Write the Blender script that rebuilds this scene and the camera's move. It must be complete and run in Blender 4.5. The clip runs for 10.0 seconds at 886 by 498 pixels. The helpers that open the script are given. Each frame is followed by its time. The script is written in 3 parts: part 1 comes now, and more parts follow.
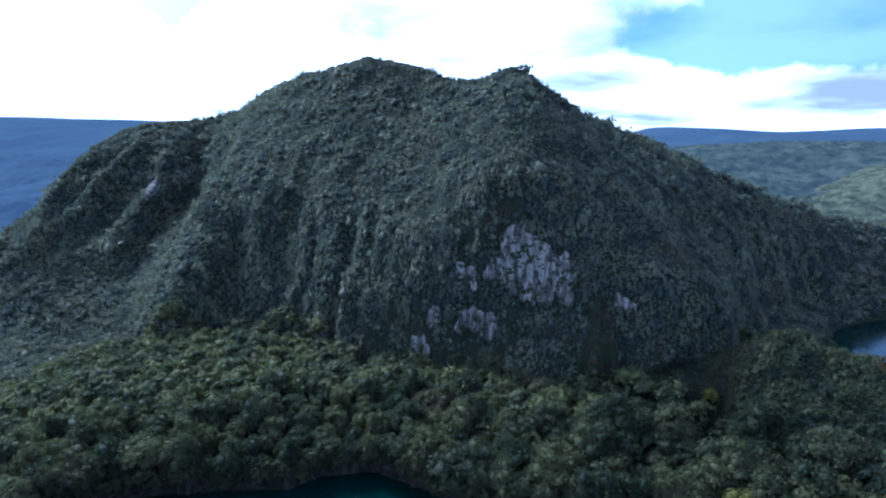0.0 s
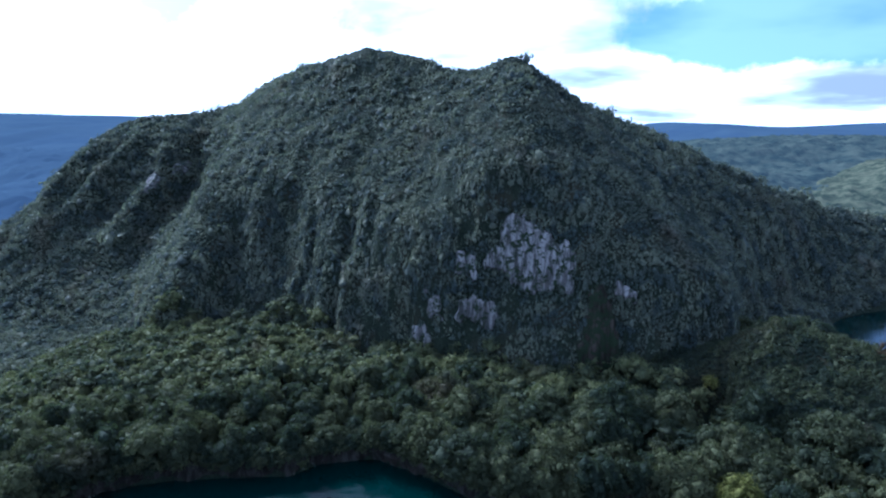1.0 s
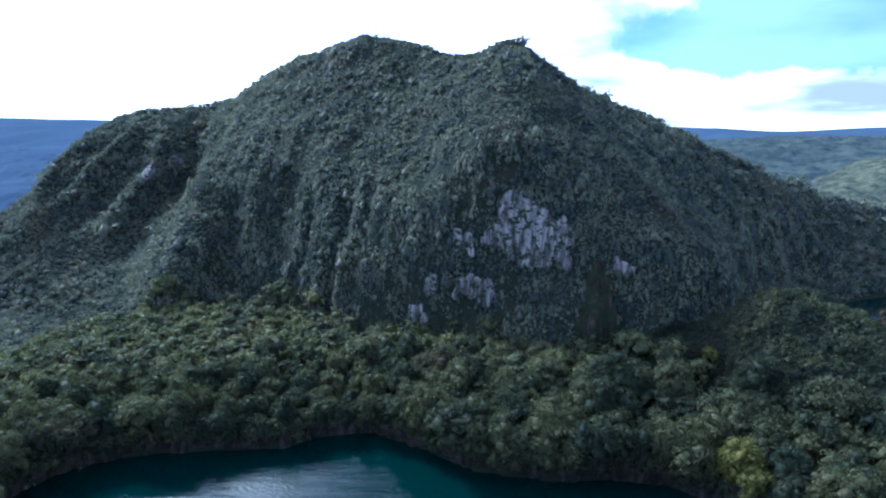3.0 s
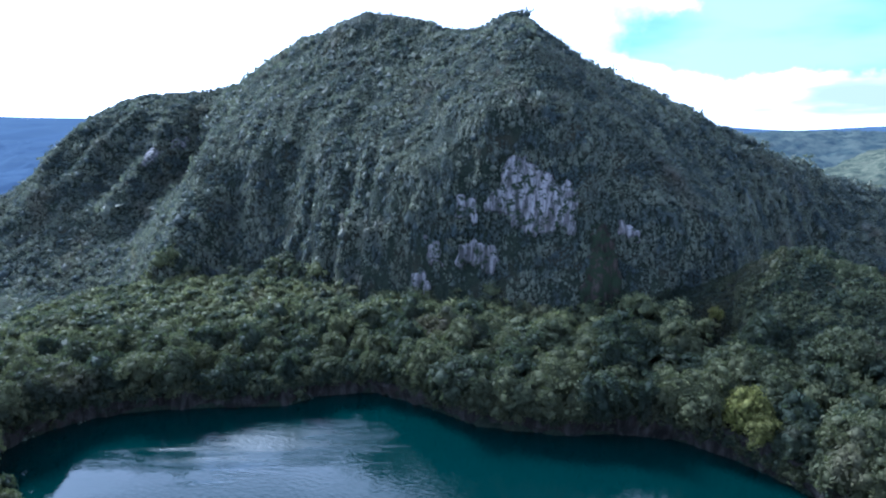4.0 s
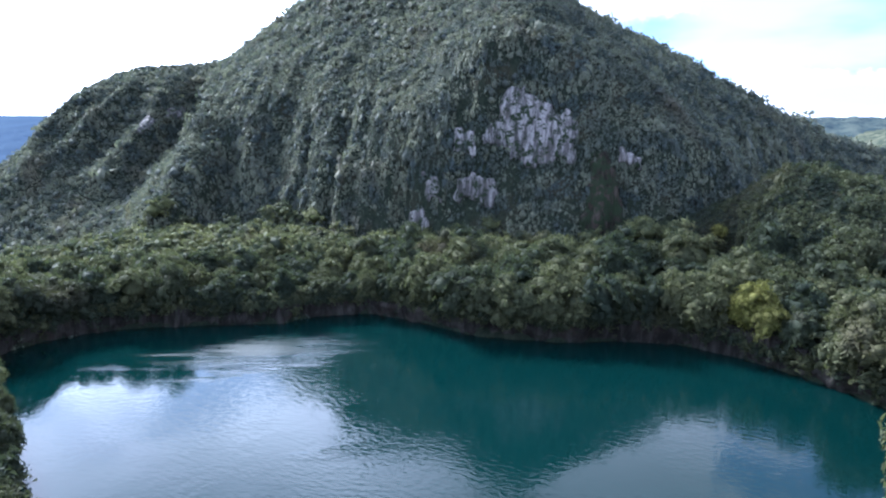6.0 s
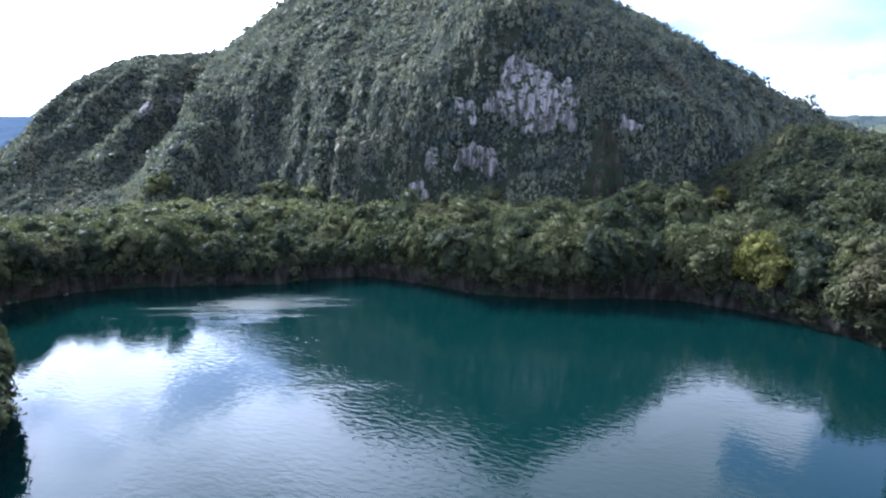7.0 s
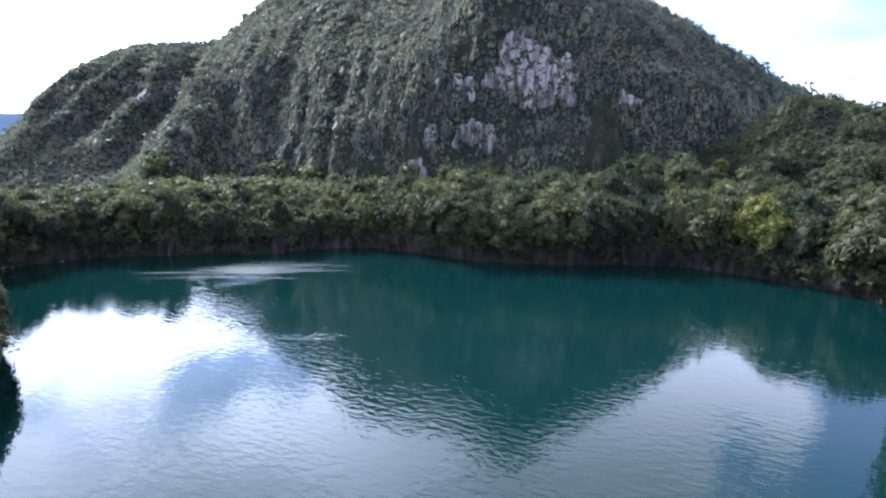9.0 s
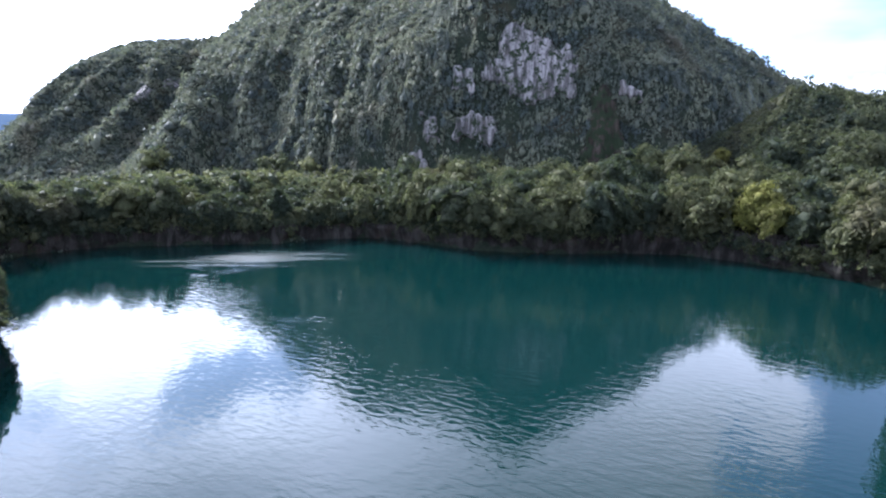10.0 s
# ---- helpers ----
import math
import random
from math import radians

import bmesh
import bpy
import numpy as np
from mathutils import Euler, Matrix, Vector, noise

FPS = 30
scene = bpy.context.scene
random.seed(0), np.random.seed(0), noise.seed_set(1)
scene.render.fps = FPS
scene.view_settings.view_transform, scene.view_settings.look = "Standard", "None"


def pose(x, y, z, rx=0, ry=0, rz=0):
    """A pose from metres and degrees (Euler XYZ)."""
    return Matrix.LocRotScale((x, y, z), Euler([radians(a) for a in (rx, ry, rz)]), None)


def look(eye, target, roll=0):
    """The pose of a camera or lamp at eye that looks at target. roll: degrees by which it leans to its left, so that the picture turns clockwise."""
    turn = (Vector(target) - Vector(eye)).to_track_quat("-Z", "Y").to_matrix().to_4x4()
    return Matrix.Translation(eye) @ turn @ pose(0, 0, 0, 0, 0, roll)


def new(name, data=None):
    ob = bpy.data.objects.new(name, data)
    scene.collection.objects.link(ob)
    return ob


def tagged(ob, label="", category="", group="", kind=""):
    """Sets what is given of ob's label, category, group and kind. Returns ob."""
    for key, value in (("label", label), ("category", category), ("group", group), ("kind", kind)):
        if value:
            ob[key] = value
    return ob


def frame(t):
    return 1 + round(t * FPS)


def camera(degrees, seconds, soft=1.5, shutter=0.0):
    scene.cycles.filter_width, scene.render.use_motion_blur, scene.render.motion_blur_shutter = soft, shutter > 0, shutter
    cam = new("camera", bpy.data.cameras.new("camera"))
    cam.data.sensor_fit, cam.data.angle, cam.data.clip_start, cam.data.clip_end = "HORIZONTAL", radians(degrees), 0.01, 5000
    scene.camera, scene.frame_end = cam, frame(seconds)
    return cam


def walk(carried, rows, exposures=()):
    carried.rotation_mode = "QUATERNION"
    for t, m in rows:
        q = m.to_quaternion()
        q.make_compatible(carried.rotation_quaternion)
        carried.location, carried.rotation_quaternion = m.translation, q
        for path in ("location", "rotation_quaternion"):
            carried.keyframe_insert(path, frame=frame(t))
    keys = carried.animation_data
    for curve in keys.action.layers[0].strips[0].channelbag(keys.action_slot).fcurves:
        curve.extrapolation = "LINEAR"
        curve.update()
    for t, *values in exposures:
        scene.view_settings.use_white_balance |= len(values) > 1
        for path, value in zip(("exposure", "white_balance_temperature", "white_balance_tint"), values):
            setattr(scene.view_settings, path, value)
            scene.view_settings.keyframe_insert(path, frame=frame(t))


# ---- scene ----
# ---- the camera: a drone sinks over the lake in front of the hill ----
cam = camera(73.0, 10.0, soft=2.1)
PATH = [
    (0, (-0.03, 0.02, 134.07), (-0.05, 1.98, 133.67), 0.2),
    (0.5, (-0.07, -0.2, 132.48), (-0.09, 1.75, 132.08), 0.1),
    (1, (-0.06, -0.41, 130.48), (-0.08, 1.54, 130.07), 0.1),
    (1.5, (-0.06, -0.63, 128.23), (-0.08, 1.33, 127.83), 0.1),
    (2, (-0.06, -0.79, 125.73), (-0.08, 1.18, 125.33), 0.1),
    (2.5, (-0.04, -1.02, 122.11), (-0.055, 0.944, 121.717), 0.1),
    (2.7, (-0.04, -1.15, 120.35), (-0.05, 0.814, 119.958), 0.1),
    (3.8, (-0.02, -2.33, 102.1), (-0.036, -0.367, 101.717), 0.1),
    (4, (-0.01, -2.55, 99.16), (-0.03, -0.588, 98.777), 0.1),
    (4.5, (0.0, -3.14, 91.38), (-0.01, -1.18, 91.0), 0.0),
    (5, (0.0, -3.71, 83.43), (-0.02, -1.742, 83.05), -0.2),
    (5.5, (-0.015, -4.16, 76.09), (-0.03, -2.2, 75.7), -0.3),
    (5.7, (-0.02, -4.32, 72.9), (-0.035, -2.358, 72.515), -0.3),
    (6.8, (-0.07, -5.2, 52.1), (-0.085, -3.235, 51.738), -0.2),
    (7, (-0.075, -5.3, 50.71), (-0.09, -3.335, 50.35), -0.2),
    (7.5, (-0.09, -5.59, 46.89), (-0.11, -3.62, 46.53), -0.2),
    (8, (-0.12, -5.77, 44.26), (-0.136, -3.8, 43.9), -0.1),
    (8.5, (-0.12, -5.94, 41.96), (-0.13, -3.97, 41.6), -0.1),
    (9, (-0.07, -6.08, 39.74), (-0.08, -4.11, 39.38), -0.1),
    (9.5, (-0.06, -6.19, 37.68), (-0.07, -4.22, 37.32), -0.1),
    (10, (-0.06, -6.28, 36.07), (-0.07, -4.31, 35.71), -0.2),
]
EXPOSURES = [(0, 0.65, 4150, 12), (2.5, 0.82, 4200, 13), (4.5, 1.45, 4300, 16), (5.5, 1.66, 4600, 17), (7, 1.69, 4850, 18), (10, 1.75, 5000, 20)]
walk(cam, [(t, look(eye, target, roll)) for t, eye, target, roll in PATH], EXPOSURES)

# ---- daylight: a bright broken overcast, the sun veiled ahead and to the west ----
SUN_AZIMUTH, SUN_HEIGHT = -47.0, 37.0


def heading(azimuth, height):
    """The direction to a place in the sky, by degrees east of straight ahead and above the horizon."""
    a, h = radians(azimuth), radians(height)
    return Vector((math.sin(a) * math.cos(h), math.cos(a) * math.cos(h), math.sin(h)))


sun = new("sun", bpy.data.lights.new("sun", "SUN"))
sun.data.energy, sun.data.angle, sun.data.color = 5.0, radians(12), (1.0, 0.88, 0.68)
sun.matrix_world = look(heading(SUN_AZIMUTH, SUN_HEIGHT) * 900, (0, 0, 0))


class Nodes:
    """Short hand for node trees."""

    def __init__(self, tree):
        self.tree = tree
        tree.nodes.clear()

    def add(self, kind, links=None, **values):
        node = self.tree.nodes.new(kind)
        for key, value in values.items():
            setattr(node, key, value)
        for key, value in (links or {}).items():
            socket = node.inputs[key]
            if isinstance(value, bpy.types.NodeSocket):
                self.tree.links.new(value, socket)
            else:
                socket.default_value = value
        return node

    def math(self, operation, a, b=0.0, c=0.0, clamp=False):
        return self.add("ShaderNodeMath", {0: a, 1: b, 2: c}, operation=operation, use_clamp=clamp).outputs[0]

    def vector(self, operation, a, b=(0, 0, 0)):
        node = self.add("ShaderNodeVectorMath", {0: a, 1: b}, operation=operation)
        return node.outputs["Value"] if operation in ("DOT_PRODUCT", "LENGTH", "DISTANCE") else node.outputs[0]

    def step(self, value, low, high, to_low=0.0, to_high=1.0):
        return self.add("ShaderNodeMapRange", {0: value, 1: low, 2: high, 3: to_low, 4: to_high}, interpolation_type="SMOOTHSTEP").outputs[0]

    def noise(self, where, scale, detail=4.0, rough=0.55, distortion=0.0):
        return self.add("ShaderNodeTexNoise", {"Vector": where, "Scale": scale, "Detail": detail, "Roughness": rough, "Distortion": distortion}).outputs[0]

    def mix(self, factor, a, b, blend="MIX"):
        node = self.add("ShaderNodeMix", data_type="RGBA", blend_type=blend)
        for socket, value in ((node.inputs[0], factor), (node.inputs[6], a), (node.inputs[7], b)):
            if isinstance(value, bpy.types.NodeSocket):
                self.tree.links.new(value, socket)
            else:
                socket.default_value = (*value, 1.0) if isinstance(value, tuple) and len(value) == 3 else value
        return node.outputs[2]

    def bump(self, height, strength, distance=1.0):
        return self.add("ShaderNodeBump", {"Height": height, "Strength": strength, "Distance": distance}).outputs[0]


world = bpy.data.worlds.new("world")
scene.world, world.use_nodes = world, True
n = Nodes(world.node_tree)
direction = n.add("ShaderNodeTexCoord").outputs["Generated"]
sky = n.add("ShaderNodeTexSky", {0: n.vector("ADD", direction, (0, 0, 0.35))}, sky_type="NISHITA", sun_disc=False, sun_elevation=radians(SUN_HEIGHT), sun_rotation=radians(SUN_AZIMUTH), air_density=1.2, dust_density=0.6, ozone_density=1.5)
apart = n.add("ShaderNodeSeparateXYZ", {0: direction})
up = n.math("MAXIMUM", apart.outputs[2], 0.0)
# a cloud sheet seen in perspective: it closes up towards the horizon
lift = n.math("ADD", up, 0.16)
sheet = n.add("ShaderNodeCombineXYZ", {0: n.math("DIVIDE", apart.outputs[0], lift), 1: n.math("DIVIDE", apart.outputs[1], lift), 2: n.math("MULTIPLY", up, 2.0)}).outputs[0]
puffs = n.noise(n.vector("MULTIPLY", direction, (1.0, 1.0, 1.7)), 3.2, 8.0, 0.6, 0.3)
cover = n.math("ADD", n.math("MULTIPLY_ADD", puffs, 1.5, -0.25), 0.24)
# breaks in the cloud, flattened and ragged
flattened = n.vector("MULTIPLY", direction, (1.0, 1.0, 2.2))
ragged = n.add("ShaderNodeTexNoise", {"Vector": direction, "Scale": 5.0, "Detail": 6.0, "Roughness": 0.6}).outputs[1]
flattened = n.vector("NORMALIZE", n.vector("ADD", flattened, n.vector("MULTIPLY", n.vector("SUBTRACT", ragged, (0.5, 0.5, 0.5)), (0.5, 0.5, 0.5))))
for azimuth, height, inner, outer, deep in ((34, 5.5, 6, 24, 0.75), (-23.5, 11, 1, 7, 0.40), (37.5, 16, 3, 11, 0.6), (44, 25, 4, 13, 0.55), (47, 34, 6, 17, 0.5), (-37, 25, 3, 10, 0.32), (-22.5, 20.5, 2, 7, 0.44)):
    place = Vector(heading(azimuth, height)) * Vector((1.0, 1.0, 2.2))
    near = n.vector("DOT_PRODUCT", flattened, place.normalized()[:])
    cover = n.math("SUBTRACT", cover, n.step(near, math.cos(radians(outer)), math.cos(radians(inner)), 0.0, deep))
# a bank of cumulus low over the horizon
bank = n.math("ADD", up, n.math("MULTIPLY", n.math("SUBTRACT", n.noise(direction, 5.5, 6.0, 0.6), 0.5), 0.10))
cover = n.math("ADD", cover, n.step(bank, 0.105, 0.06, 0.0, 0.85))
cover = n.math("ADD", cover, n.math("MULTIPLY", n.step(up, 0.32, 0.45), n.step(apart.outputs[1], 0.1, 0.5, 0.0, 0.16)))
# out of view to the south, the cloud is broken to add bluer fill
cover = n.math("SUBTRACT", cover, n.step(apart.outputs[1], -0.1, -0.6, 0.0, 0.14))
cloud = n.step(cover, 0.36, 0.68, 0.20, 1.0)
# the veil is brightest round the sun and dullest opposite to it
toward = n.vector("DOT_PRODUCT", direction, heading(SUN_AZIMUTH, SUN_HEIGHT)[:])
veiled = n.vector("DOT_PRODUCT", direction, heading(-30, 20)[:])
glow = n.math("POWER", n.math("MAXIMUM", n.math("MAXIMUM", toward, n.math("MULTIPLY", veiled, 0.99)), 0.0), 22.0)
body = n.noise(sheet, 0.9, 4.0, 0.5)
bright = n.math("MULTIPLY", n.step(body, 0.34, 0.62, 0.45, 1.5), n.step(veiled, 0.60, 0.97, 0.86, 1.35))
bright = n.math("MULTIPLY_ADD", glow, 0.8, bright)
dulled = n.math("MULTIPLY", n.step(up, 0.28, 0.52), n.step(apart.outputs[0], -0.25, 0.15, 0.14, 0.56))
bright = n.math("MULTIPLY", bright, n.math("SUBTRACT", 1.02, dulled))
white = n.mix(n.step(body, 0.3, 0.62), (0.97, 0.965, 0.96), (1.0, 0.98, 0.94))
cloud_light = n.add("ShaderNodeBackground", {0: white, 1: bright})
sky_light = n.add("ShaderNodeBackground", {0: n.mix(1.0, sky.outputs[0], (0.87, 1.0, 1.03), "MULTIPLY"), 1: 0.13})
shown = n.add("ShaderNodeMixShader", {0: cloud, 1: sky_light.outputs[0], 2: cloud_light.outputs[0]})
n.add("ShaderNodeOutputWorld", {0: shown.outputs[0]})

# ---- materials ----
def surface(name):
    made = bpy.data.materials.new(name)
    made.use_nodes = True
    return made, Nodes(made.node_tree)


def finish(n, colour, rough=0.8, normal=None, **more):
    links = {"Base Color": colour, "Roughness": rough, "Specular IOR Level": 0.12 if isinstance(rough, float) else 0.5}
    if normal is not None:
        links["Normal"] = normal
    links.update(more)
    n.add("ShaderNodeOutputMaterial", {0: n.add("ShaderNodeBsdfPrincipled", links).outputs[0]})


def leaves(name, dark, light, dry, each_object=False, dry_share=0.72, grain=1.0):
    """Foliage: a tint for each crown, lighter and darker leaves, and some dry ones."""
    made, n = surface(name)
    place = n.add("ShaderNodeNewGeometry")
    where = place.outputs["Position"]
    leaf = place.outputs["Random Per Island"]
    tone = n.noise(where, 0.055, 3.0, 0.6)
    if each_object:
        tone = n.math("MULTIPLY_ADD", n.add("ShaderNodeObjectInfo").outputs["Random"], 0.75, n.math("MULTIPLY", tone, 0.25))
    else:
        cells = n.add("ShaderNodeTexVoronoi", {"Vector": where, "Scale": 0.13}).outputs["Color"]
        tone = n.math("MULTIPLY_ADD", n.add("ShaderNodeSeparateColor", {0: cells}).outputs[0], 0.55, n.math("MULTIPLY", tone, 0.45))
    hue = n.mix(n.step(tone, 0.2, 0.8), dark, light)
    hue = n.mix(n.step(n.noise(where, 0.021, 2.0), dry_share - 0.16, dry_share + 0.1), hue, dry)
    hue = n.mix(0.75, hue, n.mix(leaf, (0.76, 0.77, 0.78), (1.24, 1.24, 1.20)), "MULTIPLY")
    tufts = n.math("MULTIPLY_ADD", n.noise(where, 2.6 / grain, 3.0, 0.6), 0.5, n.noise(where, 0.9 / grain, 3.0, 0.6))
    # shade in the gaps between tufts is painted into the colour, their tops lightened
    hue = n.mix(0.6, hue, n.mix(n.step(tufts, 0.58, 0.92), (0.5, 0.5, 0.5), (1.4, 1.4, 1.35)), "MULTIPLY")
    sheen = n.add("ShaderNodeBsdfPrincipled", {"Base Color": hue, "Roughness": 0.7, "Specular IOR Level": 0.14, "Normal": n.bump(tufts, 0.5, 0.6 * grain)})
    thin = n.add("ShaderNodeBsdfTranslucent", {0: n.mix(0.5, hue, (0.06, 0.08, 0.015))})
    n.add("ShaderNodeOutputMaterial", {0: n.add("ShaderNodeMixShader", {0: 0.4, 1: sheen.outputs[0], 2: thin.outputs[0]}).outputs[0]})
    return made


# light put into the tones: hill hazed and brightened, bank sunlit, knoll shaded
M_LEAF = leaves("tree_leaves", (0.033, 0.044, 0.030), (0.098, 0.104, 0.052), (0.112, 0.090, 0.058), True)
M_HILL = leaves("hill_leaves_hazed", (0.072, 0.089, 0.090), (0.186, 0.194, 0.142), (0.192, 0.168, 0.124))
M_KNOLL = leaves("knoll_leaves_shaded", (0.024, 0.034, 0.028), (0.078, 0.086, 0.046), (0.094, 0.079, 0.050))
M_BANK = leaves("bank_leaves_sunlit", (0.046, 0.060, 0.042), (0.160, 0.166, 0.072), (0.165, 0.144, 0.076))
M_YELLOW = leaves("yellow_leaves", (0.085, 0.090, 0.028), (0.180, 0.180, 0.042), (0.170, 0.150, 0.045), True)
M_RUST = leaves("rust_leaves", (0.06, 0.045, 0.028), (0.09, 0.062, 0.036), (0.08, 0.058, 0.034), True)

M_BARK, n = surface("bark")
grain = n.noise(n.add("ShaderNodeTexCoord").outputs["Object"], 3.0, 5.0)
finish(n, n.mix(grain, (0.014, 0.012, 0.010), (0.045, 0.039, 0.032)), 0.9, n.bump(grain, 0.6, 0.1))

# forest floor and scrub between the crowns
M_GROUND, n = surface("forest_floor")
where = n.add("ShaderNodeNewGeometry").outputs["Position"]
coarse, fine = n.noise(where, 0.06, 4.0), n.noise(where, 0.7, 6.0, 0.65)
hue = n.mix(n.step(fine, 0.35, 0.65), (0.011, 0.016, 0.011), (0.028, 0.035, 0.021))
hue = n.mix(n.step(coarse, 0.5, 0.7), hue, (0.038, 0.036, 0.022))
finish(n, hue, 0.95, n.bump(fine, 0.9, 1.2))


def limestone(name, pale, scrub, stain=(0.19, 0.135, 0.10), soot=(0.075, 0.07, 0.075)):
    """Weathered limestone with upright streaks, stains and scrub in its cracks."""
    made, n = surface(name)
    where = n.add("ShaderNodeNewGeometry").outputs["Position"]
    tall = n.vector("MULTIPLY", where, (1.0, 1.0, 0.14))
    streak = n.noise(tall, 0.42, 6.0, 0.62, 0.3)
    thin = n.noise(tall, 1.9, 4.0, 0.6)
    blot = n.noise(where, 0.13, 5.0, 0.6)
    chip = n.noise(where, 1.3, 5.0, 0.65)
    hue = n.mix(n.step(streak, 0.40, 0.64), tuple(0.22 * c for c in pale), pale)
    hue = n.mix(n.step(thin, 0.52, 0.72, 0.0, 0.7), hue, soot)
    hue = n.mix(n.step(blot, 0.52, 0.74, 0.0, 0.65), hue, stain)
    hue = n.mix(n.step(n.noise(where, 0.33, 6.0, 0.7), 0.60 - scrub, 0.70 - scrub), hue, (0.022, 0.032, 0.016))
    height = n.math("MULTIPLY_ADD", thin, 0.5, n.math("ADD", streak, chip))
    finish(n, hue, 0.9, n.bump(height, 0.8, 0.9))
    return made


M_CLIFF = limestone("cliff_limestone", (0.315, 0.293, 0.286), 0.12, (0.115, 0.098, 0.085), (0.05, 0.048, 0.05))
M_EARTH = limestone("bare_earth", (0.066, 0.052, 0.042), 0.17, (0.056, 0.038, 0.030), (0.022, 0.022, 0.015))
M_SHORE = limestone("shore_rock", (0.062, 0.056, 0.048), 0.04, (0.054, 0.038, 0.028), (0.025, 0.023, 0.021))

# deep green lake water, smooth with patches of small ripples
M_WATER, n = surface("lake_water")
where = n.add("ShaderNodeNewGeometry").outputs["Position"]
crest_way, run_way = (math.cos(radians(-30)), math.sin(radians(-30)), 0), (math.sin(radians(30)), math.cos(radians(30)), 0)
turned = n.add("ShaderNodeCombineXYZ", {0: n.math("MULTIPLY", n.vector("DOT_PRODUCT", where, crest_way), 0.5), 1: n.vector("DOT_PRODUCT", where, run_way), 2: 0.0}).outputs[0]
# each crest is steep on the near side and long on the far side
steepened = n.add("ShaderNodeCombineXYZ", {1: n.math("MULTIPLY_ADD", n.noise(turned, 0.95, 1.5, 0.45, 0.4), 0.9, -0.45)}).outputs[0]
turned = n.vector("ADD", turned, steepened)
small, swell = n.noise(turned, 2.6, 2.0, 0.5), n.noise(turned, 0.95, 1.5, 0.45, 0.4)
gust = n.step(n.noise(where, 0.018, 3.0, 0.6, 0.4), 0.38, 0.62, 0.25, 1.0)
# a cat's-paw of wind off the far shore
streaks = n.noise(n.add("ShaderNodeMapping", {"Vector": where, "Rotation": (0, 0, radians(-24)), "Scale": (0.035, 0.20, 1.0)}).outputs[0], 1.0, 5.0, 0.62, 0.8)


def wind_patch(x, y, turn, long, wide):
    """How far the wind roughens a spot: a stretched patch with a ragged border."""
    off = n.vector("SUBTRACT", where, (x, y, 0))
    c, d = math.cos(radians(turn)), math.sin(radians(turn))
    u = n.math("DIVIDE", n.vector("DOT_PRODUCT", off, (c, d, 0)), long)
    v = n.math("DIVIDE", n.vector("DOT_PRODUCT", off, (-d, c, 0)), wide)
    reach = n.math("SQRT", n.math("ADD", n.math("MULTIPLY", u, u), n.math("MULTIPLY", v, v)))
    return n.step(n.math("ADD", reach, n.math("MULTIPLY_ADD", streaks, 1.8, -0.9)), 1.2, 0.0)


paw = n.math("MAXIMUM", wind_patch(-59, 177, 12, 42, 17), n.math("MULTIPLY", wind_patch(-22, 113, 6, 15, 3.2), 0.10))
ripple = n.math("MULTIPLY", n.math("MULTIPLY_ADD", small, 0.25, swell), n.math("MULTIPLY_ADD", paw, 16.0, gust))
depth = n.mix(n.noise(where, 0.012, 3.0), (0.0018, 0.0115, 0.0112), (0.0025, 0.0158, 0.0147))
finish(n, depth, n.math("MULTIPLY_ADD", paw, 0.42, 0.008), n.bump(ripple, 0.07, 1.0), IOR=1.37, **{"Specular IOR Level": n.math("MULTIPLY_ADD", paw, 0.5, 0.5)})

def far_off(name, dark, light, haze_glow, scale):
    """Land kilometres off, its haze painted in as bluish colour and a faint glow."""
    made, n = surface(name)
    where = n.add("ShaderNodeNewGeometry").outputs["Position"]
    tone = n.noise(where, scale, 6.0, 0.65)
    finish(n, n.mix(n.step(tone, 0.35, 0.65), dark, light), 1.0, **{"Emission Color": (*haze_glow, 1.0), "Emission Strength": 1.0, "Specular IOR Level": 0.0})
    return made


M_FAR = far_off("distant_mountain_hazed", (0.03, 0.045, 0.07), (0.04, 0.058, 0.08), (0.026, 0.035, 0.052), 0.004)
M_MID_FAR = far_off("far_hillside_hazed", (0.020, 0.030, 0.026), (0.060, 0.070, 0.052), (0.018, 0.024, 0.033), 0.03)
M_MID = far_off("nearer_hillside_hazed", (0.028, 0.037, 0.023), (0.090, 0.094, 0.058), (0.012, 0.015, 0.019), 0.05)
# ---- the lie of the land ----
# Two sinkhole lakes at z = 0 under a steep wooded limestone hill.
SHORE = np.array([(-70, 20), (-67, 70), (-75, 87), (-89, 106), (-102, 119), (-118, 134), (-136, 153), (-141, 170), (-133, 183), (-122, 193), (-100, 199), (-59, 202),
                  (-50, 211), (-29, 214), (-10, 203), (10, 187), (35, 181), (60, 182), (74, 179), (85, 171), (95, 157),
                  (104, 142), (112, 118), (96, 97), (74, 82), (78, 35), (58, -40), (0, -75), (-50, -40)], float)


def smooth(a, b, v):
    k = np.clip((v - a) / (b - a), 0, 1)
    return k * k * (3 - 2 * k)


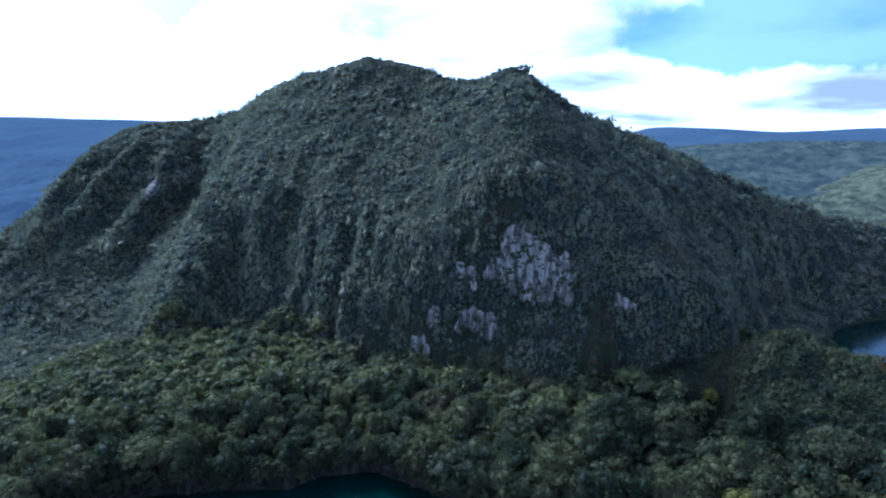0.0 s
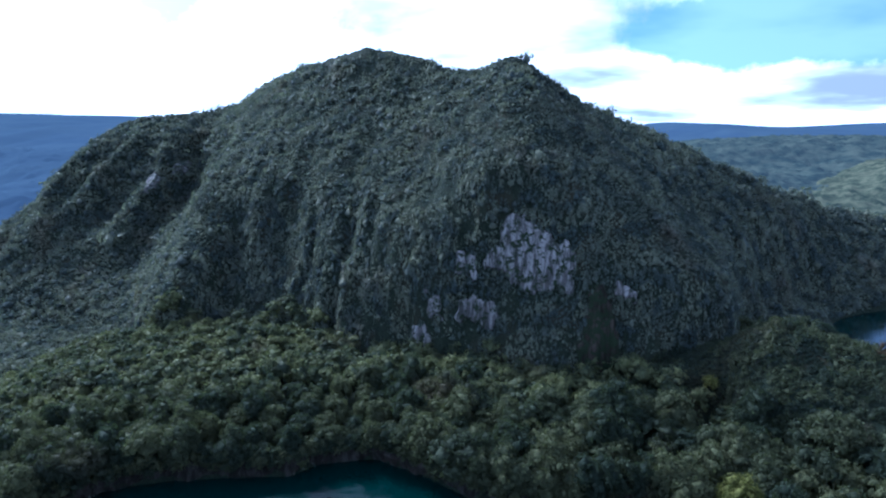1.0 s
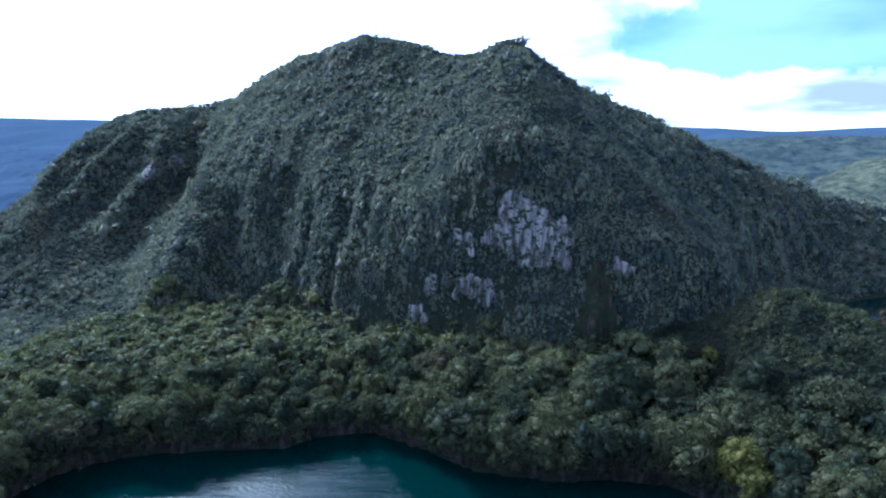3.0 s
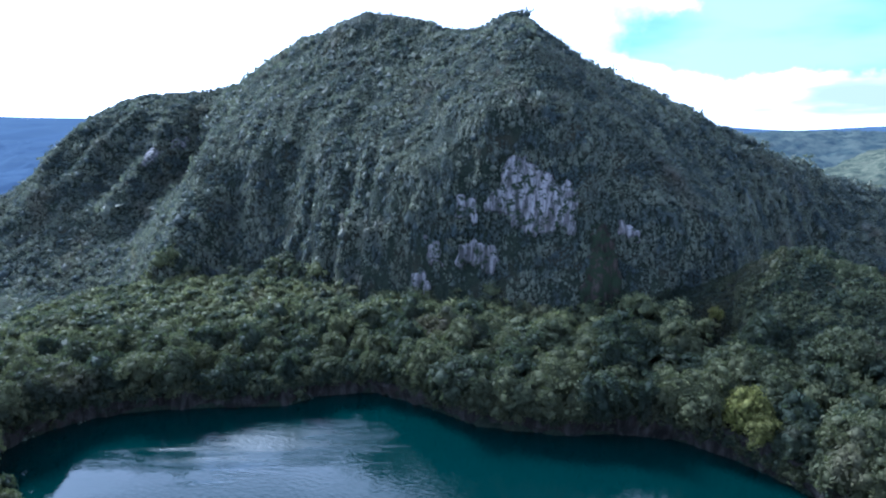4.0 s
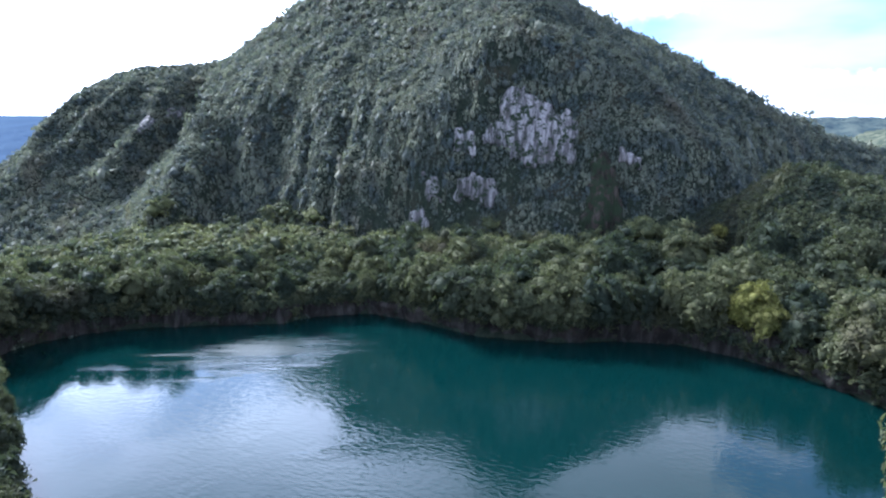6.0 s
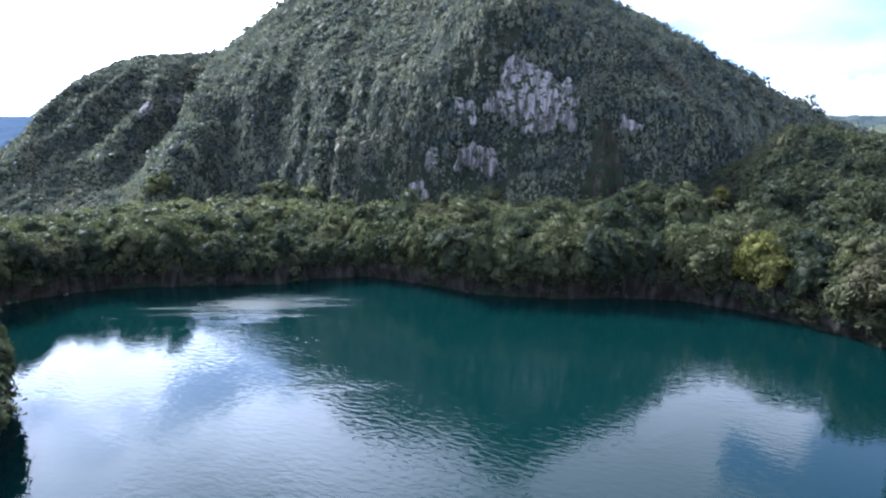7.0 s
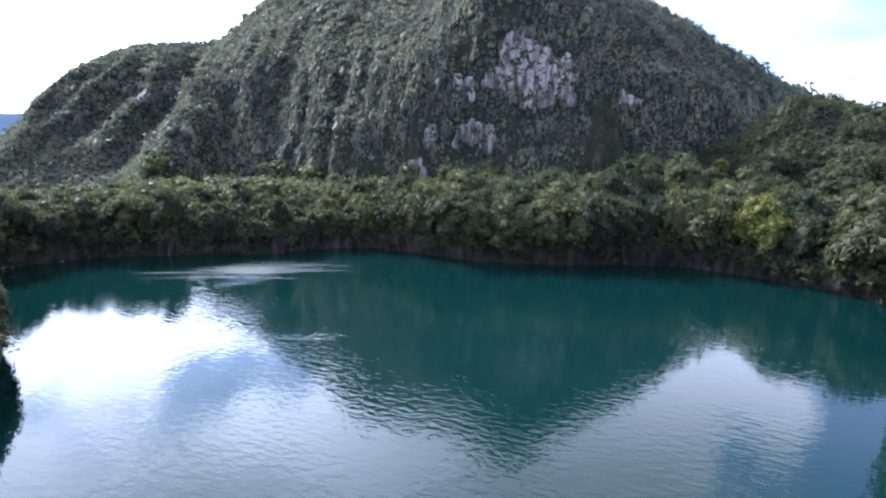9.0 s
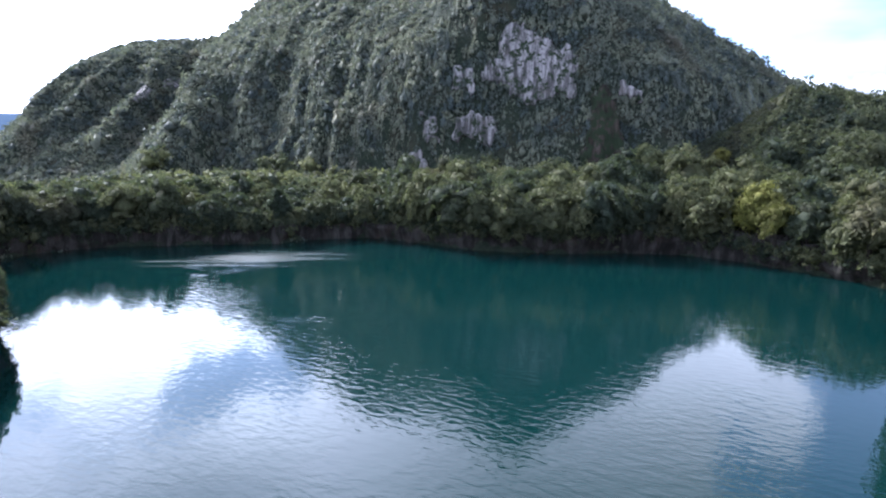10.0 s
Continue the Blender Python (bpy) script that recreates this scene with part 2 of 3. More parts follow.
def wave(x, y, seed, octaves=4):
    """Smooth value noise for arrays, about -1 to 1, one lattice cell to a unit."""
    total, size = np.zeros(np.shape(x)), 1.0
    for o in range(octaves):
        gen = np.random.RandomState(seed * 31 + o)
        table = gen.uniform(-1, 1, (64, 64))
        u, v = x * 2 ** o + 7.3 * o, y * 2 ** o + 3.1 * o
        i, j = np.floor(u).astype(int), np.floor(v).astype(int)
        f, g = u - i, v - j
        f, g = f * f * (3 - 2 * f), g * g * (3 - 2 * g)
        a, b = table[i % 64, j % 64], table[(i + 1) % 64, j % 64]
        c, d = table[i % 64, (j + 1) % 64], table[(i + 1) % 64, (j + 1) % 64]
        total = total + size * ((a * (1 - f) + b * f) * (1 - g) + (c * (1 - f) + d * f) * g)
        size *= 0.5
    return total


def line_distance(x, y, line):
    """Distance from a polyline of (x, y) or (x, y, z), and the z at the nearest place of it."""
    best, level = np.full(np.shape(x), 1e9), np.zeros(np.shape(x))
    for p, q in zip(line[:-1], line[1:]):
        ex, ey = q[0] - p[0], q[1] - p[1]
        k = np.clip(((x - p[0]) * ex + (y - p[1]) * ey) / (ex * ex + ey * ey), 0, 1)
        d = np.hypot(x - p[0] - k * ex, y - p[1] - k * ey)
        z = (p[2] + k * (q[2] - p[2])) if len(p) > 2 else 0 * k
        level, best = np.where(d < best, z, level), np.minimum(d, best)
    return best, level


def shore_distance(x, y):
    """Metres from the near lake's edge: plus on land, minus on the water."""
    d, _ = line_distance(x, y, np.vstack([SHORE, SHORE[:1]]))
    inside = np.zeros(np.shape(x), bool)
    for (px, py), (qx, qy) in zip(SHORE, np.roll(SHORE, -1, axis=0)):
        cross = (py > y) != (qy > y)
        inside ^= cross & (x < (qx - px) * (y - py) / np.where(qy == py, 1e-9, qy - py) + px)
    return np.where(inside, -d, d)


# The great hill, cut from south to north every thirty metres or so: x, the height of the crest there, and the y at which
# the flank reaches each share of that height.
SHARES = (0, 0.1, 0.25, 0.45, 0.65, 0.85, 1.0)
WESTERN_HILL = [(-435, 4, 510, 512, 515, 518, 522, 526, 530), (-392, 68, 480, 488, 497, 512, 533, 562, 590), (-350, 122, 462, 478, 494, 518, 544, 582, 624),
                (-305, 137, 452, 472, 498, 528, 558, 596, 638), (-270, 139, 440, 462, 481, 518, 558, 600, 652), (-240, 149, 420, 443, 491, 550, 574, 614, 690)]
GREAT_FACE = [(-205, 166, 370, 389, 434, 506, 552, 598, 665), (-170, 174, 333, 341, 376, 427, 497, 547, 620), (-140, 178, 350, 371, 386, 405, 452, 510, 570),
              (-110, 180, 340, 357, 373, 404, 436, 484, 518), (-80, 181, 330, 337, 348, 369, 410, 452, 470), (-50, 182, 303, 308, 316, 348, 390, 425, 440),
              (-20, 173, 286, 291, 293, 303, 353, 397, 423), (10, 163, 272, 276, 280, 285, 295, 352, 405), (40, 168, 257, 261, 269, 277, 285, 330, 370)]
EASTERN_FALL = [(70, 150, 253, 256, 259, 265, 281, 337, 380), (100, 137, 249, 252, 255, 262, 298, 347, 394), (130, 125, 258, 262, 268, 280, 330, 364, 402),
                (165, 112, 310, 316, 322, 332, 355, 382, 412), (205, 97, 360, 367, 374, 382, 394, 412, 428), (250, 80, 398, 404, 410, 418, 428, 440, 452),
                (310, 64, 414, 424, 434, 446, 458, 470, 482), (450, 42, 440, 458, 476, 494, 512, 530, 548)]
HILL_CUTS = np.array(WESTERN_HILL + GREAT_FACE + EASTERN_FALL, float)

# Ribs of the face: x at the foot and higher up, the shares between which they stand out, half width, and how far they stand out.
RIBS = [(-198, -164, 0.05, 0.6, 12, 10), (-168, -182, 0.45, 0.85, 12, 7), (-140, -112, 0.12, 0.6, 7, 8), (-105, -90, 0.0, 0.5, 5, 8), (-120, -104, 0.2, 0.62, 5, 5), (-91, -78, 0.0, 0.42, 4.5, 4),
        (-78, -64, 0.0, 0.6, 5, 5), (-62, -46, 0.0, 0.62, 4, 8), (-46, -34, 0.0, 0.6, 4.5, 4), (-33, -24, 0.0, 0.5, 4, 3), (8, 4, 0.1, 0.5, 6, 2), (134, 60, 0.3, 0.92, 9, 6),
        (186, 170, 0.0, 0.8, 6, 5), (206, 186, 0.0, 0.8, 6, 6), (228, 204, 0.0, 0.8, 6, 6), (250, 224, 0.0, 0.8, 7, 6), (276, 246, 0.0, 0.8, 8, 6)]
HOLLOWS = [(-122, -112, 0.0, 0.4, 7, 5), (-152, -136, 0.05, 0.5, 8, 5), (-98, -84, 0.0, 0.45, 3, 3), (-69, -56, 0.0, 0.5, 3.5, 4), (70, 68, 0.0, 0.36, 7, 2)]

# The knoll on the eastern shore: the line of its back, x, y, z.
KNOLL = [(96, 241, 29), (116, 239, 40), (131, 231, 52.5), (143, 220, 53.5), (150, 206, 48), (160, 188, 42), (215, 175, 30), (280, 175, 22)]


def curve_through(x, xs, ys):
    """A smooth curve through (xs, ys) at the places x; straight on beyond the ends."""
    m = np.gradient(ys, xs)
    i = np.clip(np.searchsorted(xs, x) - 1, 0, len(xs) - 2)
    w = xs[i + 1] - xs[i]
    t = np.clip((x - xs[i]) / w, 0, 1)
    u = 1 - t
    return ys[i] * (1 + 2 * t) * u * u + ys[i + 1] * (3 - 2 * t) * t * t + w * (m[i] * t * u * u - m[i + 1] * u * t * t)


def flank(x, y):
    """The bare hill before its relief: its height, and the share of the crest's height."""
    crest = curve_through(x, HILL_CUTS[:, 0], HILL_CUTS[:, 1])
    at = [curve_through(x, HILL_CUTS[:, 0], HILL_CUTS[:, 2 + k]) for k in range(7)]
    share = np.where(y < at[0], -0.1 * (at[0] - y) / np.maximum(at[1] - at[0], 1), 0.0)
    for k in range(6):
        t = np.clip((y - at[k]) / np.maximum(at[k + 1] - at[k], 1.0), 0, 1)
        share = share + (SHARES[k + 1] - SHARES[k]) * t
    beyond = np.maximum(y - at[6], 0)
    round_top = np.sqrt(beyond ** 2 + 30.0) - math.sqrt(30.0)
    return crest * share - 0.75 * round_top, share


def land(x, y):
    """Height of the ground."""
    d = shore_distance(x, y)
    east = smooth(-60, 60, x)
    base = 3.2 + smooth(2, 40, d) * (2 + 6 * east) + wave(x / 45, y / 45, 3) * 1.5
    base = np.where(y < 170, base + smooth(5, 70, d) * 14 * smooth(170, 90, y), base)
    # beyond the western bank the ground falls into a valley
    base = base - 24 * smooth(-165, -270, x) * smooth(190, 260, y)
    _, share = flank(x, y)
    out_by = wave(x / 40 + 3, y / 60, 5, 3) * 3.0 * smooth(0.0, 0.3, share)
    along = x + 5.0 * wave(x / 50, y / 45, 15, 3)
    for sign, lines in ((1, RIBS), (-1, HOLLOWS)):
        for foot_x, top_x, low, high, wide, proud in lines:
            k = np.clip((share - low) / (high - low), 0, 1)
            off = (along - foot_x - (top_x - foot_x) * k) / wide
            out_by = out_by + sign * proud * (1.15 + 0.5 * wave(x / 30, y / 22, int(foot_x) % 50 + 60, 2)) * np.exp(-np.abs(off) ** 1.6) * smooth(low - 0.06, low + 0.03, share) * smooth(high + 0.12, high - 0.15, share)
    # fine flutes down the steep face, broad folds on the round western hill
    flutes = 1 - 2.4 * np.abs(wave(along / 15 + 0.2, y / 170, 11, 3))
    out_by = out_by + flutes * (1.6 + 1.6 * smooth(-30, -60, x)) * smooth(0.02, 0.12, share) * smooth(0.95, 0.55, share) * smooth(-215, -190, x)
    west = smooth(-205, -235, x)
    folds = 1 - 2.2 * np.abs(wave((x - 0.1 * (y - 500)) / 44 + 0.7, y / 110, 14, 3))
    out_by = out_by + west * folds * 9.0 * smooth(0.04, 0.2, share) * smooth(0.97, 0.75, share)
    hill, share = flank(x, y + out_by)
    hill = hill + (wave(x / 30, y / 30, 5, 3) * 1.5 + (0.4 - np.abs(wave(x / 13, y / 13, 8, 2))) * 2.2) * smooth(0.05, 0.3, share)
    k = np.clip(0.5 + 0.5 * (hill - base) / 4, 0, 1)
    h = base * (1 - k) + hill * k + 4 * k * (1 - k)
    far, level = line_distance(x, y, KNOLL)
    f = np.sqrt(far * far + 121) - 11
    c = level - 0.85 * f - 0.02 * f * f + wave(x / 18, y / 18, 6, 3) * 1.2
    k = np.clip(0.5 + 0.5 * (c - h) / 5, 0, 1)
    h = h * (1 - k) + c * k + 5 * k * (1 - k)
    # the second lake's basin
    e = np.hypot((x - 355) / 128, (y - 322) / 96)
    h = np.where(e < 1.25, np.minimum(h, -7 + 60 * np.maximum(e - 0.9, 0) + np.maximum(h, 0) * smooth(0.95, 1.2, e)), h)
    # the near lake's bed
    return np.where(d < 2.0, -7 + (np.minimum(h, 3.5) + 7) * smooth(-2.5, 2.0, d), h)

# ---- mesh helpers ----
def arrays_mesh(name, verts, quads=None, tris=None):
    """A mesh from arrays of places, four-sided and three-sided faces."""
    quads = np.zeros((0, 4), np.int32) if quads is None else np.asarray(quads, np.int32)
    tris = np.zeros((0, 3), np.int32) if tris is None else np.asarray(tris, np.int32)
    me = bpy.data.meshes.new(name)
    me.vertices.add(len(verts))
    me.vertices.foreach_set("co", np.asarray(verts, np.float32).ravel())
    corners = np.concatenate([quads.ravel(), tris.ravel()])
    me.loops.add(len(corners))
    me.loops.foreach_set("vertex_index", corners)
    starts = np.concatenate([np.arange(len(quads)) * 4, len(quads) * 4 + np.arange(len(tris)) * 3])
    me.polygons.add(len(starts))
    me.polygons.foreach_set("loop_start", starts.astype(np.int32))
    me.update(calc_edges=True)
    return me


def grid_faces(rows, columns):
    i = np.arange(rows - 1)[:, None] * columns + np.arange(columns - 1)[None]
    return np.stack([i, i + 1, i + columns + 1, i + columns], -1).reshape(-1, 4)


def thing(name, me, material, label, category, kind="", group="", flat=False):
    me.materials.append(material)
    if not flat:
        me.polygons.foreach_set("use_smooth", np.ones(len(me.polygons), bool))
    return tagged(new(name, me), label, category, group, kind)


def part(name, me, material, parent, label=""):
    if not me.materials:
        me.materials.append(material)
    ob = new(name, me)
    ob.parent = parent
    return tagged(ob, label)


def spaced(low, high, step, outer, grow=1.22):
    """Grid lines: even from low to high, then wider and wider out to plus or minus outer."""
    inner = list(np.arange(low, high + step / 2, step))
    for sign, line in ((1, inner[-1]), (-1, inner[0])):
        gap, more = step, []
        while abs(line) < outer:
            gap *= grow
            line += sign * gap
            more.append(line)
        inner = inner + more if sign > 0 else more[::-1] + inner
    return np.array(inner)


# ---- ground, water and distance ----
gx, gy = spaced(-460, 380, 3.2, 4700), spaced(-70, 720, 3.0, 4800)
GX, GY = np.meshgrid(gx, gy)
GZ = land(GX, GY)
ground = thing("ground", arrays_mesh("ground", np.stack([GX, GY, GZ], -1).reshape(-1, 3), grid_faces(*GX.shape)), M_GROUND,
               "dark forest floor and scrub over steep limestone hills", "ground", "structure")

def water_sheet(name, x0, x1, y0, y1, label):
    x, y = np.meshgrid(np.linspace(x0, x1, 12), np.linspace(y0, y1, 12))
    return thing(name, arrays_mesh(name, np.stack([x, y, 0 * x], -1).reshape(-1, 3), grid_faces(12, 12)), M_WATER, label, "lake", "structure")


water_sheet("water_near", -150, 125, -85, 222, "deep teal lake water with light wind ripples")
water_sheet("water_far", 218, 500, 215, 430, "blue-green water of a second lake behind the knoll")


def ridge_mesh(name, line, depth, seed, rough, step, material, label):
    """A far range: a crest line of (x, y, z) with a flank falling towards us and one behind."""
    line = np.array(line, float)
    along = np.arange(line[0, 0], line[-1, 0], step)
    cy, cz = np.interp(along, line[:, 0], line[:, 1]), np.interp(along, line[:, 0], line[:, 2])
    cz = cz + wave(along / (step * 14), along * 0, seed, 4) * rough
    rows = np.linspace(-0.25, 1, 26)
    fall = np.abs(rows) ** 2.2
    v = np.stack([np.repeat(along[None], 26, 0), cy[None] - depth * rows[:, None], (cz + 25)[None] * (1 - fall[:, None]) - 25], -1)
    v[..., 2] += wave(v[..., 0] / 130, v[..., 1] / 130, seed + 2) * rough * 2.2 * np.minimum(fall * 3, 1)[:, None]
    return thing(name, arrays_mesh(name, v.reshape(-1, 3), grid_faces(26, len(along))[:, ::-1]), material, label, "mountain", "structure")


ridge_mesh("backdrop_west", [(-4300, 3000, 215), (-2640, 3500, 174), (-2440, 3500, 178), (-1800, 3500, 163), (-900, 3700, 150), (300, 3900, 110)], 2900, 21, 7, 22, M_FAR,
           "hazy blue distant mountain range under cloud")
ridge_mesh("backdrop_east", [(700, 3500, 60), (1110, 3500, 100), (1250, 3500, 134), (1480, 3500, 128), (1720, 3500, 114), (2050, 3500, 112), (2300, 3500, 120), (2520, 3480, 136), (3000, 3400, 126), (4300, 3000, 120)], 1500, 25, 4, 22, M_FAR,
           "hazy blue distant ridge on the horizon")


def hillside(name, line, depth, seed, material, label):
    """Wooded hills a kilometre off, their canopy as real bumps."""
    line = np.array(line, float)
    along = np.arange(line[0, 0], line[-1, 0], 6.5)
    rows = np.arange(-60, depth, 6.5)
    cy, cz = np.interp(along, line[:, 0], line[:, 1]), np.interp(along, line[:, 0], line[:, 2])
    x, d = np.meshgrid(along, rows)
    y = cy[None] - d
    z = cz[None] * (1 - np.abs(d / depth) ** 1.1) + wave(x / 150, y / 150, seed, 3) * 13 * np.minimum(np.abs(d) / 90, 1)
    z = z + np.abs(wave(x / 13, y / 13, seed + 1, 2)) * 6
    return thing(name, arrays_mesh(name, np.stack([x, y, z], -1).reshape(-1, 3), grid_faces(*x.shape)[:, ::-1]), material, label, "hill", "structure")


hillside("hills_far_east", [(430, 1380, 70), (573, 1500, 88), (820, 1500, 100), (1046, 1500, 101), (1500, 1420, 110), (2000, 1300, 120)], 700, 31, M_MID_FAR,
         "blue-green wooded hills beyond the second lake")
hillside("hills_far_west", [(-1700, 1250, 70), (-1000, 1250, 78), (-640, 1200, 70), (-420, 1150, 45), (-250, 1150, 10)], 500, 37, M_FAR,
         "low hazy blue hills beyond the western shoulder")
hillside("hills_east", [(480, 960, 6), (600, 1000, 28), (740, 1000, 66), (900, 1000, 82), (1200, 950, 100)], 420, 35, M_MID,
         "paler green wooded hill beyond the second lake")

# the rock shelf at the water's edge
loop = np.vstack([SHORE, SHORE[:1]])
run = np.concatenate([[0], np.cumsum(np.hypot(*np.diff(loop, axis=0).T))])
s = np.arange(0, run[-1], 0.8)
edge = np.stack([np.interp(s, run, loop[:, 0]), np.interp(s, run, loop[:, 1])], -1)
for _ in range(3):
    edge = (np.roll(edge, 3, 0) + edge + np.roll(edge, -3, 0)) / 3
out = np.roll(edge, -4, 0) - np.roll(edge, 4, 0)
out = np.stack([-out[:, 1], out[:, 0]], -1)
out /= np.hypot(*out.T)[:, None]
centre = np.array([-5.0, 70.0])
out *= np.sign(np.sum(out * (edge - centre), 1))[:, None]
levels = np.array([-2.0, -0.3, 0.6, 1.6, 2.6, 3.6, 4.6, 5.6, 6.6, 7.0])
back = np.array([1.2, 1.1, 0.9, 0.5, 0.2, 0.0, -0.1, 0.0, 0.5, 2.5])
v = []
for z, b in zip(levels, back):
    push = b + np.round(wave(s / 6, z / 9 + 0 * s, 41, 2) * 2.2) * 0.55 + wave(s / 7, z / 5 + 0 * s, 42, 3) * 0.8 + wave(s / 2, z / 1.5 + 0 * s, 43, 2) * 0.3
    top = z if z < 0 else z * (1 + 0.28 * wave(s / 16, 0 * s, 44, 2))
    v.append(np.stack([edge[:, 0] + out[:, 0] * push, edge[:, 1] + out[:, 1] * push, top + 0 * s], -1))
v = np.array(v)
thing("shore_cliff", arrays_mesh("shore_cliff", v.reshape(-1, 3), grid_faces(*v.shape[:2])), M_SHORE, "low brown-grey rock ledge along the waterline", "rock ledge", "structure", flat=True)

# the bare limestone of the great cliff: its front is found where the land reaches each height
def cliff_front(x0, x1, z0, z1, y0, y1):
    """A grid over a steep face: x, z, and the y at which the land first reaches each height, smoothed."""
    face_x, face_z, probe = np.arange(x0, x1, 0.8), np.arange(z0, z1, 0.8), np.arange(y0, y1, 0.5)
    heights = np.maximum.accumulate(land(*np.meshgrid(face_x, probe)), axis=0)
    front = np.array([np.interp(face_z, heights[:, i] + 1e-6 * np.arange(len(probe)), probe) for i in range(len(face_x))]).T
    for _ in range(6):
        front[1:-1] = (front[:-2] + front[1:-1] + front[2:]) / 3
        front[:, 1:-1] = (front[:, :-2] + front[:, 1:-1] + front[:, 2:]) / 3
    return (*np.meshgrid(face_x, face_z), front)


GREAT, WESTERN = cliff_front(-30, 96, 6, 100, 230, 335), cliff_front(-300, -235, 55, 110, 470, 650)
# outlines of the places that carry no trees, as (x, z) on the cliff
BARE = [[(28.5, 87), (39.5, 85.3), (47, 78.4), (55.5, 74.5), (56.7, 61.7), (55.5, 55.3), (49.3, 55.3), (38.3, 52), (34.6, 54), (28.5, 60.5), (23.6, 63), (16.2, 63), (16.2, 69.4), (23.6, 72), (24.8, 79.7)],
        [(4.8, 68.1), (12.5, 69), (13.3, 60), (3.6, 59)], [(4.6, 46), (22.3, 47.7), (23.2, 40), (18.7, 33), (14, 38), (4, 38)],
        [(-10, 48), (-4.5, 46.4), (-5, 36), (-10.5, 38)], [(-17, 31), (-13, 31), (-6.5, 22), (-14, 20), (-17.5, 26)],
        [(75, 61), (85, 56), (84, 51), (76, 55)]]
OUTCROP = [[(-279, 84), (-270, 87), (-262, 80), (-264, 73), (-272, 70), (-280, 75)], [(-262, 92), (-254, 94), (-250, 86), (-257, 84)]]
SLIP = [[(66, 58), (71, 58), (75, 46), (76, 34), (79, 22), (78, 7), (61, 7), (62, 18), (60, 28), (64, 42)]]


def openness(x, z, outlines):
    """Metres by which a spot of the cliff lies inside a bare place, with ragged edges (minus outside)."""
    best = np.full(np.shape(x), -99.0)
    for line in outlines:
        d, _ = line_distance(x, z, line + line[:1])
        inside = np.zeros(np.shape(x), bool)
        for (px, pz), (qx, qz) in zip(line, line[1:] + line[:1]):
            inside ^= ((pz > z) != (qz > z)) & (x < (qx - px) * (z - pz) / ((qz - pz) or 1e-9) + px)
        best = np.maximum(best, np.where(inside, d, -d))
    return best + 0.2 + wave(x / 3.0, z / 7, 61, 5) * 2.2


def bare(x, y, z, give=0.0):
    return ((openness(x, z, BARE) > 0.4 + give) | (openness(x, z, SLIP) > 0.6 + 0.4 * give)) & (y > 235) & (y < 320) | (openness(x, z, OUTCROP) > 1.7 + give) & (x < -235) & (y > 470)


def rock_sheet(name, face, spots, material, label, category, proud):
    """The uncovered rock, standing proud of the slope in the bare places and sinking into it round them."""
    FX, FZ, front = face
    opened = openness(FX, FZ, spots)
    FY = front + 3.0 - (3.0 + proud) * smooth(-2.0, 0.3, opened) + wave(FX / 2.6, FZ / 34, 51, 4) * 0.8 + wave(FX / 9, FZ / 5, 52, 3) * 0.4
    faces = grid_faces(*FX.shape)
    faces = faces[opened.ravel()[faces].max(1) > -2.2]
    used, faces = np.unique(faces, return_inverse=True)
    verts = np.stack([FX, FY, FZ], -1).reshape(-1, 3)[used]
    return thing(name, arrays_mesh(name, verts, faces.reshape(-1, 4)), material, label, category, "structure", flat=True)


rock_sheet("cliff_face", GREAT, BARE, M_CLIFF, "pale grey limestone cliff with dark upright streaks", "cliff", 1.4)
rock_sheet("rock_outcrop", WESTERN, OUTCROP, M_CLIFF, "small grey rock outcrop in a wooded hollow", "cliff", 2.5)
rock_sheet("earth_slip", GREAT, SLIP, M_EARTH, "dark brown strip of bare earth and dry scrub", "slope", 2.6)

# ---- foliage ----
def sprays(gen, where, normal, size):
    """Small folded leaf sprays at places, roughly across the given normals: verts and quads."""
    k = len(where)
    nrm = normal + gen.normal(0, 0.7, (k, 3))
    nrm /= np.linalg.norm(nrm, axis=1)[:, None]
    side = np.cross(nrm, gen.normal(0, 1, (k, 3)))
    side /= np.linalg.norm(side, axis=1)[:, None]
    ahead = np.cross(nrm, side)
    a = (size * gen.uniform(0.6, 1.3, k))[:, None]
    b = a * gen.uniform(0.45, 0.8, k)[:, None]
    lift = nrm * a * 0.35
    v = np.stack([where - ahead * a, where + side * b + lift, where + ahead * a * 0.9, where - side * b + lift], 1)
    return v.reshape(-1, 3), np.arange(k * 4).reshape(-1, 4)


STAR = (np.array([(1, 0, 0), (0, 1, 0), (-1, 0, 0), (0, -1, 0), (0, 0, 1), (0, 0, -1)], float),
        np.array([(0, 1, 4), (1, 2, 4), (2, 3, 4), (3, 0, 4), (1, 0, 5), (2, 1, 5), (3, 2, 5), (0, 3, 5)]))


def frames(nrm):
    """Two directions across each normal."""
    side = np.cross(nrm, np.array([0.31, 0.92, 0.22]))
    side /= np.linalg.norm(side, axis=-1)[..., None]
    return side, np.cross(nrm, side)


